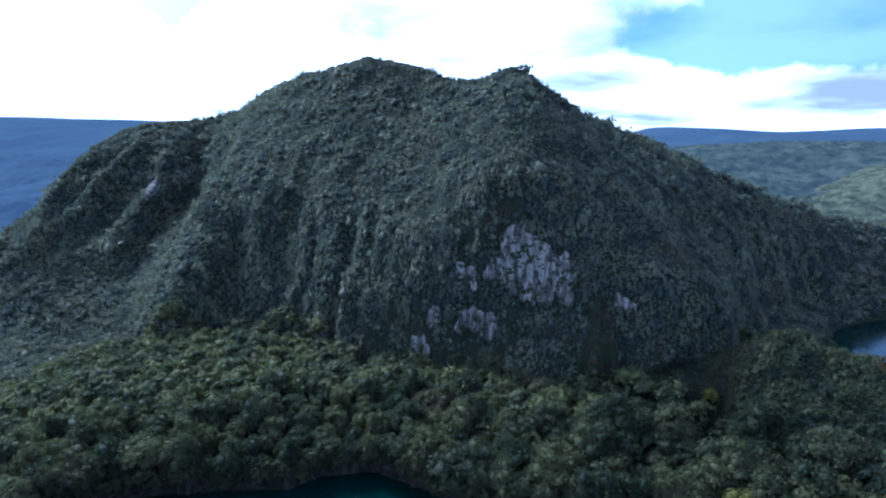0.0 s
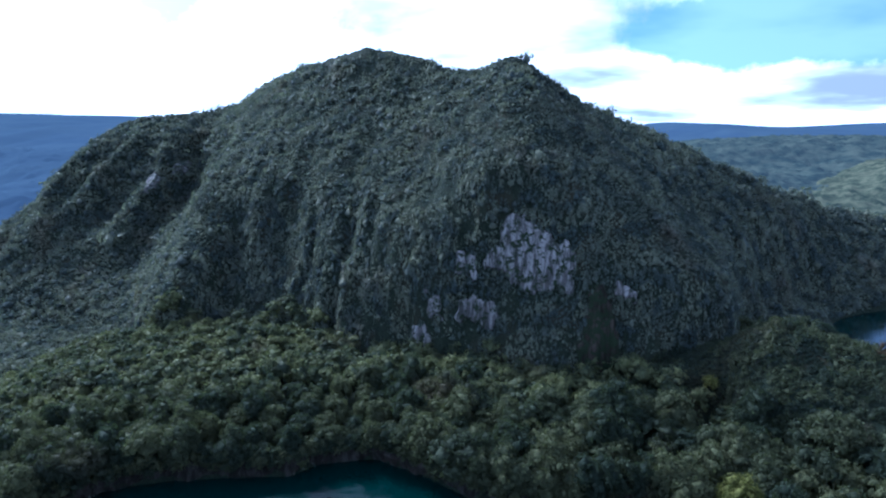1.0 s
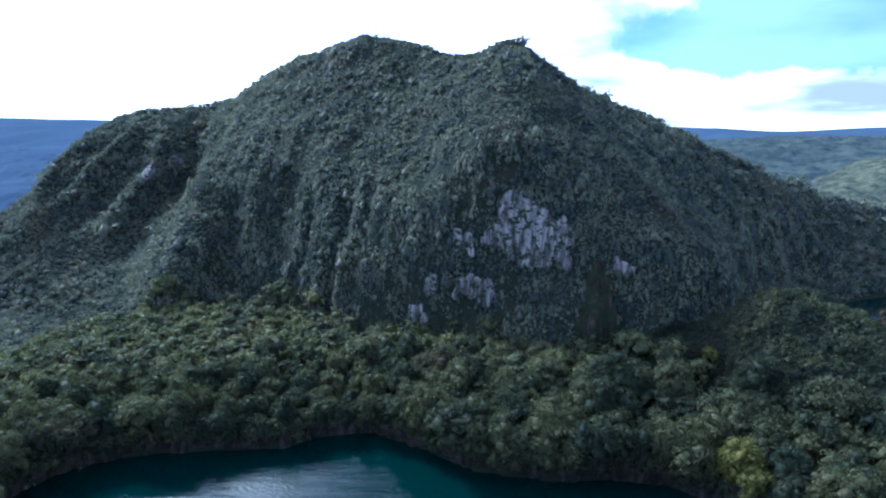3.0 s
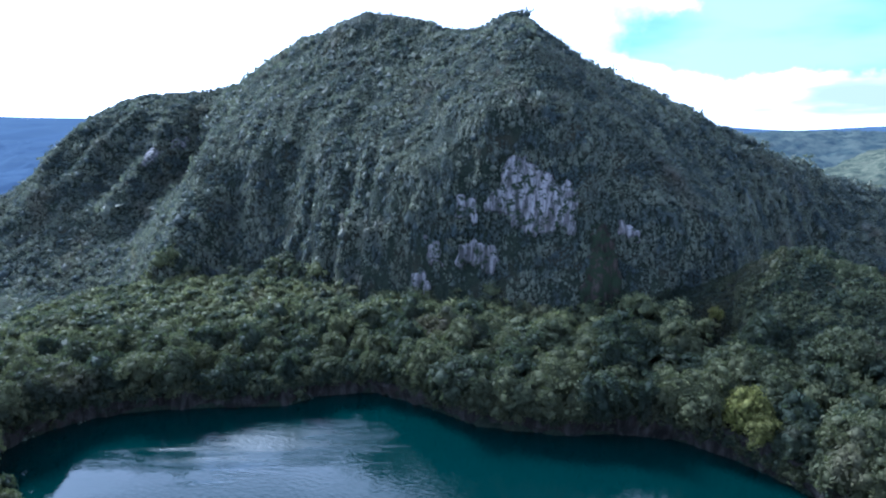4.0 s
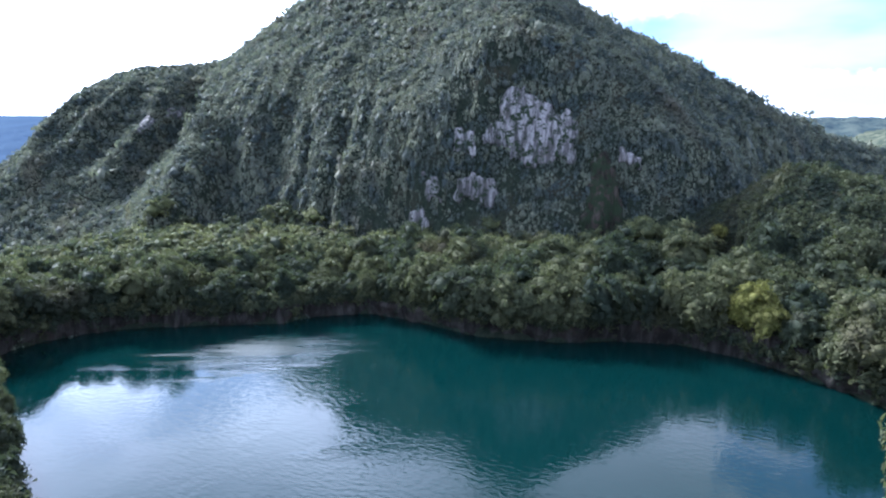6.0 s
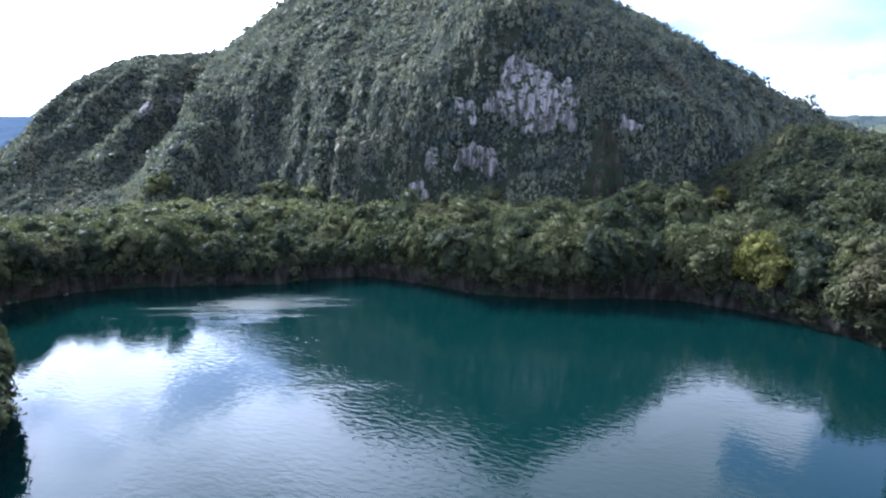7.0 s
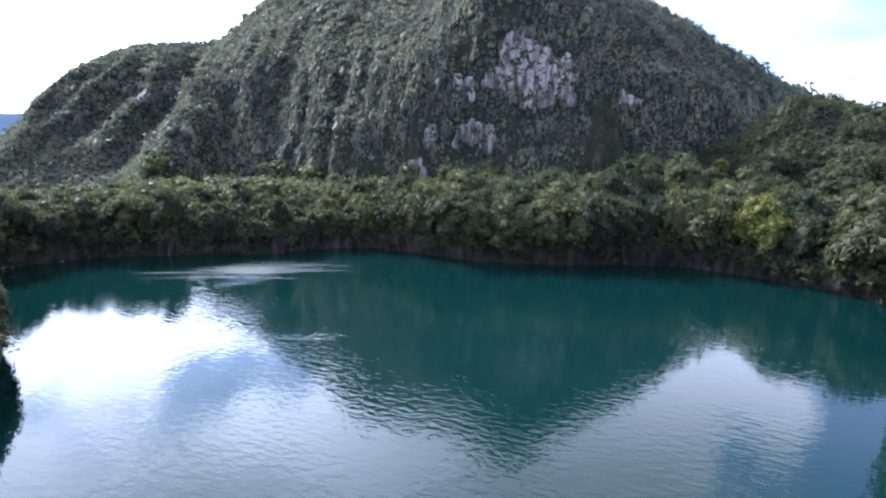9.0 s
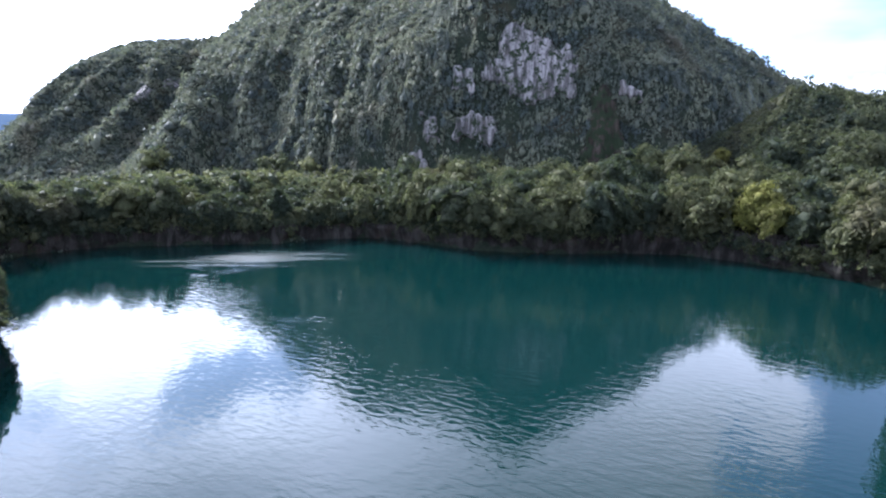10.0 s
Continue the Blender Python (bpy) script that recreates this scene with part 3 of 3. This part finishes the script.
def crown_arrays(seed, pads, pad_shape, cards, leaf, pad_size, low=-0.35, thick=0.5, full=0.62):
    """A crown about 1 in radius: flattened pads of foliage in tiers round a dark heart, each with leaf sprays all over its top."""
    gen = np.random.RandomState(seed)
    way = gen.normal(0, 1, (pads, 3))
    way /= np.linalg.norm(way, axis=1)[:, None]
    way[:, 2] = low + (way[:, 2] + 1) / 2 * (1 - low)
    way /= np.linalg.norm(way, axis=1)[:, None]
    body = 0.82 + 0.2 * np.sin(way @ gen.normal(0, 1.7, (3, 3)) + gen.uniform(0, 6.28, 3)).sum(1) / 1.7
    centre = way * (body * gen.uniform(0.62, 0.98, pads))[:, None]
    nrm = way * 0.75 + np.array([0, 0, 0.8]) + gen.normal(0, 0.22, (pads, 3))
    nrm /= np.linalg.norm(nrm, axis=1)[:, None]
    side, other = frames(nrm)
    wide = pad_size * gen.uniform(0.6, 1.45, pads)
    pv, pf = pad_shape

    def on_pad(local, k):
        return centre[k] + wide[k][..., None] * (local[..., 0:1] * side[k] + local[..., 1:2] * other[k] + thick * local[..., 2:3] * nrm[k])

    which = np.repeat(np.arange(pads), len(pv)).reshape(pads, -1)
    bodies = on_pad(pv[None] * gen.uniform(full - 0.2, full + 0.2, (pads, len(pv), 1)), which).reshape(-1, 3)
    body_faces = (pf[None] + (np.arange(pads) * len(pv))[:, None, None]).reshape(-1, 3)
    hv, hf = STAR
    heart = hv * 0.7 * gen.uniform(0.8, 1.1, (len(hv), 1)) * np.array([1, 1, 0.85])
    k = np.repeat(np.arange(pads), cards)
    up = gen.normal(0, 1, (len(k), 3))
    up /= np.linalg.norm(up, axis=1)[:, None]
    up[:, 2] = np.where(up[:, 2] < -0.25, -up[:, 2], up[:, 2])
    at = on_pad(up * gen.uniform(0.68, 1.15, (len(k), 1)), k)
    face = up[:, 0:1] * side[k] + up[:, 1:2] * other[k] + 1.6 * up[:, 2:3] * nrm[k] + np.array([0, 0, 0.4])
    lv, lq = sprays(gen, at, face / np.linalg.norm(face, axis=1)[:, None], leaf * gen.choice([0.6, 1.0, 1.5], len(k), p=[0.35, 0.45, 0.2]))
    first, second = len(bodies), len(bodies) + len(heart)
    return np.vstack([bodies, heart, lv]), np.zeros((0, 4), int), np.vstack([body_faces, hf + first, lq[:, :3] + second])


def leafy_crown(seed, cards, leaf, lobes=6):
    """A crown about 1 in radius for slopes far off: leaf sprays in rounded lobes about a small dark heart."""
    gen = np.random.RandomState(seed)
    lobe = gen.normal(0, 1, (lobes, 3))
    lobe[:, 2] = np.abs(lobe[:, 2]) * 0.8 - 0.15
    lobe /= np.linalg.norm(lobe, axis=1)[:, None]
    lobe *= gen.uniform(0.35, 0.68, lobes)[:, None]
    wide = gen.uniform(0.28, 0.5, lobes)
    k = gen.choice(lobes, cards, p=wide ** 2 / np.sum(wide ** 2))
    way = gen.normal(0, 1, (cards, 3)) + np.array([0, 0, 0.5])
    way /= np.linalg.norm(way, axis=1)[:, None]
    at = lobe[k] + way * (wide[k] * gen.uniform(0.65, 1.1, cards))[:, None]
    lv, lq = sprays(gen, at, way * 1.2 + np.array([0, 0, 0.3]), leaf * gen.choice([0.6, 1.0, 1.4], cards, p=[0.35, 0.45, 0.2]))
    hv, hf = STAR
    return np.vstack([hv * 0.6 * gen.uniform(0.7, 1.1, (6, 1)), lv]), np.zeros((0, 4), int), np.vstack([hf, lq[:, :3] + 6])


def scatter_stuff(name, templates, places, radii, stretch, seed, material, label, category="trees", lie=None, press=None):
    """Many crowns in one mesh: a template for each place, turned and scaled, and pressed against the slope whose normal lie gives."""
    gen = np.random.RandomState(seed)
    which = gen.randint(0, len(templates), len(places))
    V, Q, T, count = [], [], [], 0
    for k, (tv, tq, tt) in enumerate(templates):
        sel = which == k
        p, r, s = places[sel], radii[sel], stretch[sel]
        if not len(p):
            continue
        a = gen.uniform(0, 6.283, len(p))
        c, d = np.cos(a)[:, None], np.sin(a)[:, None]
        x = (tv[None, :, 0] * c - tv[None, :, 1] * d) * r[:, None] + p[:, 0, None]
        y = (tv[None, :, 0] * d + tv[None, :, 1] * c) * r[:, None] + p[:, 1, None]
        z = tv[None, :, 2] * (r * s)[:, None] + p[:, 2, None]
        at = np.stack([x, y, z], -1)
        if lie is not None:
            m = lie[sel][:, None]
            at = at - m * (np.sum((at - p[:, None]) * m, -1) * press[sel][:, None])[..., None]
        V.append(at.reshape(-1, 3))
        off = (np.arange(len(p)) * len(tv))[:, None, None] + count
        Q.append((tq[None] + off).reshape(-1, 4))
        T.append((tt[None] + off).reshape(-1, 3))
        count += len(p) * len(tv)
    return thing(name, arrays_mesh(name, np.vstack(V), np.vstack(Q), np.vstack(T)), material, label, category, "stuff")


def thin_out(points, radii):
    """Drop points until each stands clear of the rest by its radius."""
    cell, cells, keep = 6.0, {}, []
    for i in range(len(points)):
        p, r = points[i], radii[i]
        key = tuple(int(math.floor(c / cell)) for c in p)
        clear = True
        for dx in (-1, 0, 1):
            for dy in (-1, 0, 1):
                for dz in (-1, 0, 1):
                    for q in cells.get((key[0] + dx, key[1] + dy, key[2] + dz), ()):
                        if (p[0] - q[0]) ** 2 + (p[1] - q[1]) ** 2 + (p[2] - q[2]) ** 2 < (0.5 * (r + q[3])) ** 2:
                            clear = False
                            break
                    if not clear:
                        break
                if not clear:
                    break
            if not clear:
                break
        if clear:
            cells.setdefault(key, []).append((p[0], p[1], p[2], r))
            keep.append(i)
    return np.array(keep, int)


# crowns all over the hills, by the area of the slopes
gen = np.random.RandomState(7)
ix, iy = np.where((gx > -455) & (gx < 375))[0], np.where((gy > 165) & (gy < 700))[0]
A = np.stack([GX, GY, GZ], -1)[iy[0]:iy[-1] + 1, ix[0]:ix[-1] + 1]
P00, P01, P10 = A[:-1, :-1].reshape(-1, 3), A[:-1, 1:].reshape(-1, 3), A[1:, :-1].reshape(-1, 3)
cross = np.cross(P01 - P00, P10 - P00)
area = np.linalg.norm(cross, axis=1)
facing = np.sum(cross * (np.array([0, 0, 110.0]) - P00), 1) > -0.12 * area * np.linalg.norm(P00 - np.array([0, 0, 110.0]), axis=1)
mid_z = P00[:, 2]
flat = cross[:, 2] / area
belt = (mid_z < 17) & (P00[:, 1] < 330) & (flat > 0.6) & (P00[:, 0] > -250)
sides = np.abs(P00[:, 0]) < 0.78 * P00[:, 1] + 25
weight = area * np.where(facing & sides, 1.0, 0.04) * (~belt) * ((mid_z > 2) | (P00[:, 0] < -165))
pick = gen.choice(len(area), 230000, p=weight / weight.sum())
f, g = gen.uniform(0, 1, (2, len(pick), 1))
spots = P00[pick] + (P01 - P00)[pick] * f + (P10 - P00)[pick] * g
steepness = flat[pick]
away = np.hypot(spots[:, 0], spots[:, 1])
size = (1.35 + 3.3 * gen.uniform(0, 1, len(pick)) ** 2.2) * np.where(steepness < 0.4, gen.uniform(0.7, 1.15, len(pick)), 1.0) * np.clip(away / 400, 0.62, 1.35) * (1.0 + 0.55 * wave(spots[:, 0] / 16 + spots[:, 2] / 23, spots[:, 1] / 16 + spots[:, 2] / 19, 9, 2))
outward = cross[pick] / area[pick][:, None]
ring = sum(land(spots[:, 0] + a, spots[:, 1] + b) for a, b in ((7, 0), (-7, 0), (0, 7), (0, -7))) / 4
ok = ((spots[:, 2] - ring < 3.2) | (spots[:, 2] < 110) | (spots[:, 1] < 345)) & ~bare(spots[:, 0], spots[:, 1], spots[:, 2], 3.6 * gen.uniform(0, 1, len(spots)) ** 2 - 1.5)
size = np.where((openness(spots[:, 0], spots[:, 2], BARE) > -2.5) & (spots[:, 1] < 320) & (spots[:, 1] > 235), size * 0.65, size)
spots, size, outward, steepness = spots[ok], size[ok], outward[ok], steepness[ok]
keep = thin_out(spots, size * 1.08)
spots, size, outward, steepness = spots[keep], size[keep], outward[keep], steepness[keep]
clumps = wave(spots[:, 0] / 9 + spots[:, 2] / 31, spots[:, 1] / 9 + spots[:, 2] / 13, 21, 2)
spots = spots + outward * (size * gen.uniform(-0.28, 0.22, len(size)) + 0.8 * clumps * smooth(60, 20, spots[:, 0]))[:, None] + np.stack([0 * size, 0 * size, size * 0.15], -1)
HILL_CROWNS = [leafy_crown(100 + k, 34, 0.27) for k in range(20)]
KNOLL_CROWNS = [leafy_crown(150 + k, 100, 0.2, 10) for k in range(12)]
tallness = gen.uniform(0.75, 1.3, len(size)) * np.where((steepness < 0.45) & (spots[:, 2] < 115), gen.uniform(1.2, 1.9, len(size)), 1.0)
knoll = (line_distance(spots[:, 0], spots[:, 1], KNOLL)[0] < 34) & (spots[:, 1] < 252) & (spots[:, 2] < 62)
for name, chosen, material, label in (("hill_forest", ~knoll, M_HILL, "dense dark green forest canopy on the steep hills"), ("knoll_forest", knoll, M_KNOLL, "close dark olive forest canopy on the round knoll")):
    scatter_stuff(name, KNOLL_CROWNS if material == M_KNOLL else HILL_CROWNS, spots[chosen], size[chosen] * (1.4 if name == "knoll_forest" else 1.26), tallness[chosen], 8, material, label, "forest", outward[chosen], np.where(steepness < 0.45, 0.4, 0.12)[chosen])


# ---- the trees round the lake ----
def trunk_mesh(seed, tall, thick, limbs=4):
    """A tapered, slightly bent trunk with limbs."""
    gen = np.random.RandomState(seed)
    V, Q, count = [], [], 0
    bend = gen.uniform(-0.6, 0.6, 2)

    def tube(points, radii):
        nonlocal count
        for p, r in zip(points, radii):
            a = np.arange(6) * math.tau / 6
            V.append(np.stack([p[0] + np.cos(a) * r, p[1] + np.sin(a) * r, p[2] + 0 * a], -1))
        for k in range(len(points) - 1):
            for j in range(6):
                Q.append((count + k * 6 + j, count + k * 6 + (j + 1) % 6, count + k * 6 + 6 + (j + 1) % 6, count + k * 6 + 6 + j))
        count += len(points) * 6

    ks = np.linspace(0, 1, 6)
    spine = [(bend[0] * k * k, bend[1] * k * k, -0.8 + (tall + 0.8) * k) for k in ks]
    tube(spine, thick * (1.25 - 0.95 * ks))
    for i in range(limbs):
        k = gen.uniform(0.45, 0.8)
        a, reach = i * math.tau / limbs + gen.uniform(-0.5, 0.5), tall * gen.uniform(0.22, 0.34)
        p = np.array([bend[0] * k * k, bend[1] * k * k, tall * k])
        tube([p, p + np.array([math.cos(a) * reach * 0.5, math.sin(a) * reach * 0.5, reach * 0.5]),
              p + np.array([math.cos(a) * reach, math.sin(a) * reach, reach * 0.8])], thick * np.array([0.5, 0.32, 0.12]))
    return arrays_mesh("trunk", np.vstack(V), np.array(Q))


def lake_tree(seed, tall, wide, lobes, material, skirt=0.3, leaf=0.069):
    """Meshes of a broad tree: its trunk with limbs, and its crown."""
    v, q, t = crown_arrays(seed, 10 + lobes, STAR, 74, leaf, 0.36, -0.3 - skirt, full=0.72)
    deep = tall * 0.5
    v = v * np.array([wide, wide, deep]) + np.array([0, 0, tall - deep * 0.95])
    crown = arrays_mesh("crown", v, q, t)
    crown.polygons.foreach_set("use_smooth", np.ones(len(crown.polygons), bool))
    crown.materials.append(material)
    return trunk_mesh(seed + 1, tall * 0.72, 0.3 + wide * 0.03), crown


KINDS = [lake_tree(300 + 7 * k, tall, wide, lobes, M_LEAF, skirt) for k, (tall, wide, lobes, skirt) in enumerate(
    [(15, 6.4, 22, 0.35), (17, 7.0, 28, 0.3), (13, 5.6, 16, 0.45), (16, 5.4, 20, 0.5), (14, 7.2, 26, 0.25), (18.5, 6.6, 30, 0.45), (12, 5.4, 18, 0.5), (15.5, 6.4, 24, 0.6)])]
GOLD = [lake_tree(411, 15, 6.2, 24, M_YELLOW, 0.5), lake_tree(425, 10, 4.4, 16, M_YELLOW, 0.3)]
RUSTY = lake_tree(439, 11, 4.4, 16, M_RUST, 0.3)

LABELS = {"green": "broad green tree with a lumpy crown on the lake bank", "yellow": "yellow-green leaved tree among darker trees", "rust": "tree with dry reddish-brown foliage"}


def plant(meshes, x, y, z, turn, scale, tall, label):
    tree = tagged(new("tree"), label, "tree", "trees round the lake")
    tree.matrix_world = Matrix.LocRotScale((x, y, z), Euler((0, 0, turn)), (scale, scale, scale * tall))
    part("trunk", meshes[0], M_BARK, tree)
    part("crown", meshes[1], M_LEAF, tree)
    return tree


gen = np.random.RandomState(17)
spots = []
for i in range(0, len(edge), 5):                        # the row that leans over the water
    if edge[i, 1] > 60:
        b = gen.uniform(-0.4, 2.0)
        spots.append((edge[i, 0] + out[i, 0] * b, edge[i, 1] + out[i, 1] * b))
front_row = len(spots)
many = gen.uniform((-330, 60), (300, 345), (9500, 2))
d = shore_distance(many[:, 0], many[:, 1])
h = land(many[:, 0], many[:, 1])
e = np.hypot((many[:, 0] - 355) / 128, (many[:, 1] - 322) / 96)
many = many[(d > 5) & (h < 22) & ((h > 1.5) | (many[:, 0] < -165)) & (d < 240) & (e > 1.2)]
spots = np.vstack([np.array(spots), many])
keep = thin_out(np.column_stack([spots, np.zeros(len(spots))]), np.where(np.arange(len(spots)) < front_row, 4.4, 6.4))
spots = spots[keep]
ground_z = land(spots[:, 0], spots[:, 1])
d = shore_distance(spots[:, 0], spots[:, 1])
ground_z = np.where(d < 6, np.maximum(ground_z, 5.4), ground_z)
inside = (np.abs(spots[:, 0]) < 165) & (spots[:, 1] < 275) & ((spots[:, 1] > 130) | (np.abs(spots[:, 0]) < 120))
order = np.argsort(np.where(inside, d, 1000 + d))
single, rest = order[:300], order[300:]
# the last four put a sunlit patch at the hill's foot into leaf colour
GOLDEN = ((0, 91, 167, 1.15), (1, 92, 159.5, 1.2), (1, 88, 170, 1.1), (1, 110, 166, 0.9), (1, 72, 231, 0.8), (1, 104, 223, 0.7), (1, 97, 204, 0.7), (1, -38, 288, 0.9), (1, -52, 293, 1.0), (1, -28, 281, 0.8), (1, -72, 300, 0.9))
for i in single:
    x, y = spots[i]
    if min(math.hypot(x - g[1], y - g[2]) for g in GOLDEN) < 6.5:
        continue
    east = float(smooth(-60, 30, np.array(x)))
    # the trees are low along the western water's edge and rise inland
    low_edge = 0.33 * float(smooth(-8, -32, np.array(x)) * smooth(-92, -74, np.array(x)) * smooth(16, 3, d[i]))
    plant(KINDS[gen.randint(len(KINDS))], x, y, ground_z[i], gen.uniform(0, 6.28), gen.uniform(0.9, 1.3) * (0.88 + 0.2 * east) * (0.72 if x < 0 and y < 142 else 1.0) * (1 - low_edge), gen.uniform(0.88, 1.12), LABELS["green"])
for k, x, y, s in GOLDEN:
    plant(GOLD[k], x, y, max(float(land(np.array([x]), np.array([y]))[0]) + 1.0, 7.0 if 80 < x < 94 else 0), 1.0 + x, s, 1.05, LABELS["yellow"])
for k, x, y, s in ((5, -126, 199, 1.1), (1, -132, 195, 1.1), (7, -108.5, 121, 1.1), (3, -114, 111, 1.1), (7, -115, 128, 1.1), (7, 78, 84, 1.0), (3, 84, 78, 1.1), (5, 85, 89, 1.0)):
    plant(KINDS[k], x, y, 1.5, x, s, 1.0, LABELS["green"])
plant(RUSTY, 160, 206, float(land(np.array([160.0]), np.array([206.0]))[0]), 0.4, 0.9, 0.9, LABELS["rust"])

def shrub_mesh(seed):
    v, q, t = crown_arrays(seed, 9, STAR, 26, 0.14, 0.42, -0.8, full=0.6)
    me = arrays_mesh("shrub", v, q, t)
    me.polygons.foreach_set("use_smooth", np.ones(len(me.polygons), bool))
    me.materials.append(M_LEAF)
    return me


# bushes that hang over the ledge
SHRUBS = [shrub_mesh(600 + k) for k in range(5)]
for row, (r0, r1, b0, b1, z0, z1, step0, step1) in enumerate(((1.8, 3.4, -0.8, 1.0, 5.6, 8.2, 2, 5), (2.8, 4.8, 0.0, 3.0, 7.0, 9.5, 2, 6))):
    i = 0
    while i < len(edge):
        if edge[i, 1] > 65:
            r, b = gen.uniform(r0, r1), gen.uniform(b0, b1)
            bush = tagged(new("shrub", SHRUBS[gen.randint(5)]), "dark green bush hanging over the rock ledge", "bush", "bushes on the shore")
            bush.matrix_world = Matrix.LocRotScale((edge[i, 0] + out[i, 0] * b, edge[i, 1] + out[i, 1] * b, gen.uniform(z0, z1) - 2.2 * float(smooth(60, 95, np.array(edge[i, 0])))), Euler((0, 0, gen.uniform(0, 6.28))), (r, r, r * gen.uniform(0.8, 1.3)))
        i += gen.randint(step0, step1)

BELT_CROWNS = [crown_arrays(500 + k, 12, STAR, 22, 0.12, 0.42, full=0.7) for k in range(8)]
rest = rest[:800]
p = np.column_stack([spots[rest], ground_z[rest] + 7.5])
scatter_stuff("bank_forest", BELT_CROWNS, p, gen.uniform(5.0, 7.8, len(p)), gen.uniform(0.9, 1.25, len(p)), 18, M_BANK,
              "mixed green forest on the flat behind the shore", "forest")

# the wooded bank behind, where the lake closes
many = gen.uniform((-170, -180), (190, 95), (2600, 2))
d = shore_distance(many[:, 0], many[:, 1])
many = many[(d > 3) & (d < 75) & ((many[:, 1] < 60) | (np.abs(many[:, 0]) > 110))]
many = many[thin_out(np.column_stack([many, np.zeros(len(many))]), np.full(len(many), 6.5))]
p = np.column_stack([many, land(many[:, 0], many[:, 1]) + 6.0])
scatter_stuff("near_bank_forest", KNOLL_CROWNS, p, gen.uniform(4.6, 7.0, len(p)), gen.uniform(0.9, 1.25, len(p)), 19, M_BANK,
              "dense green forest on the near bank of the lake", "forest")
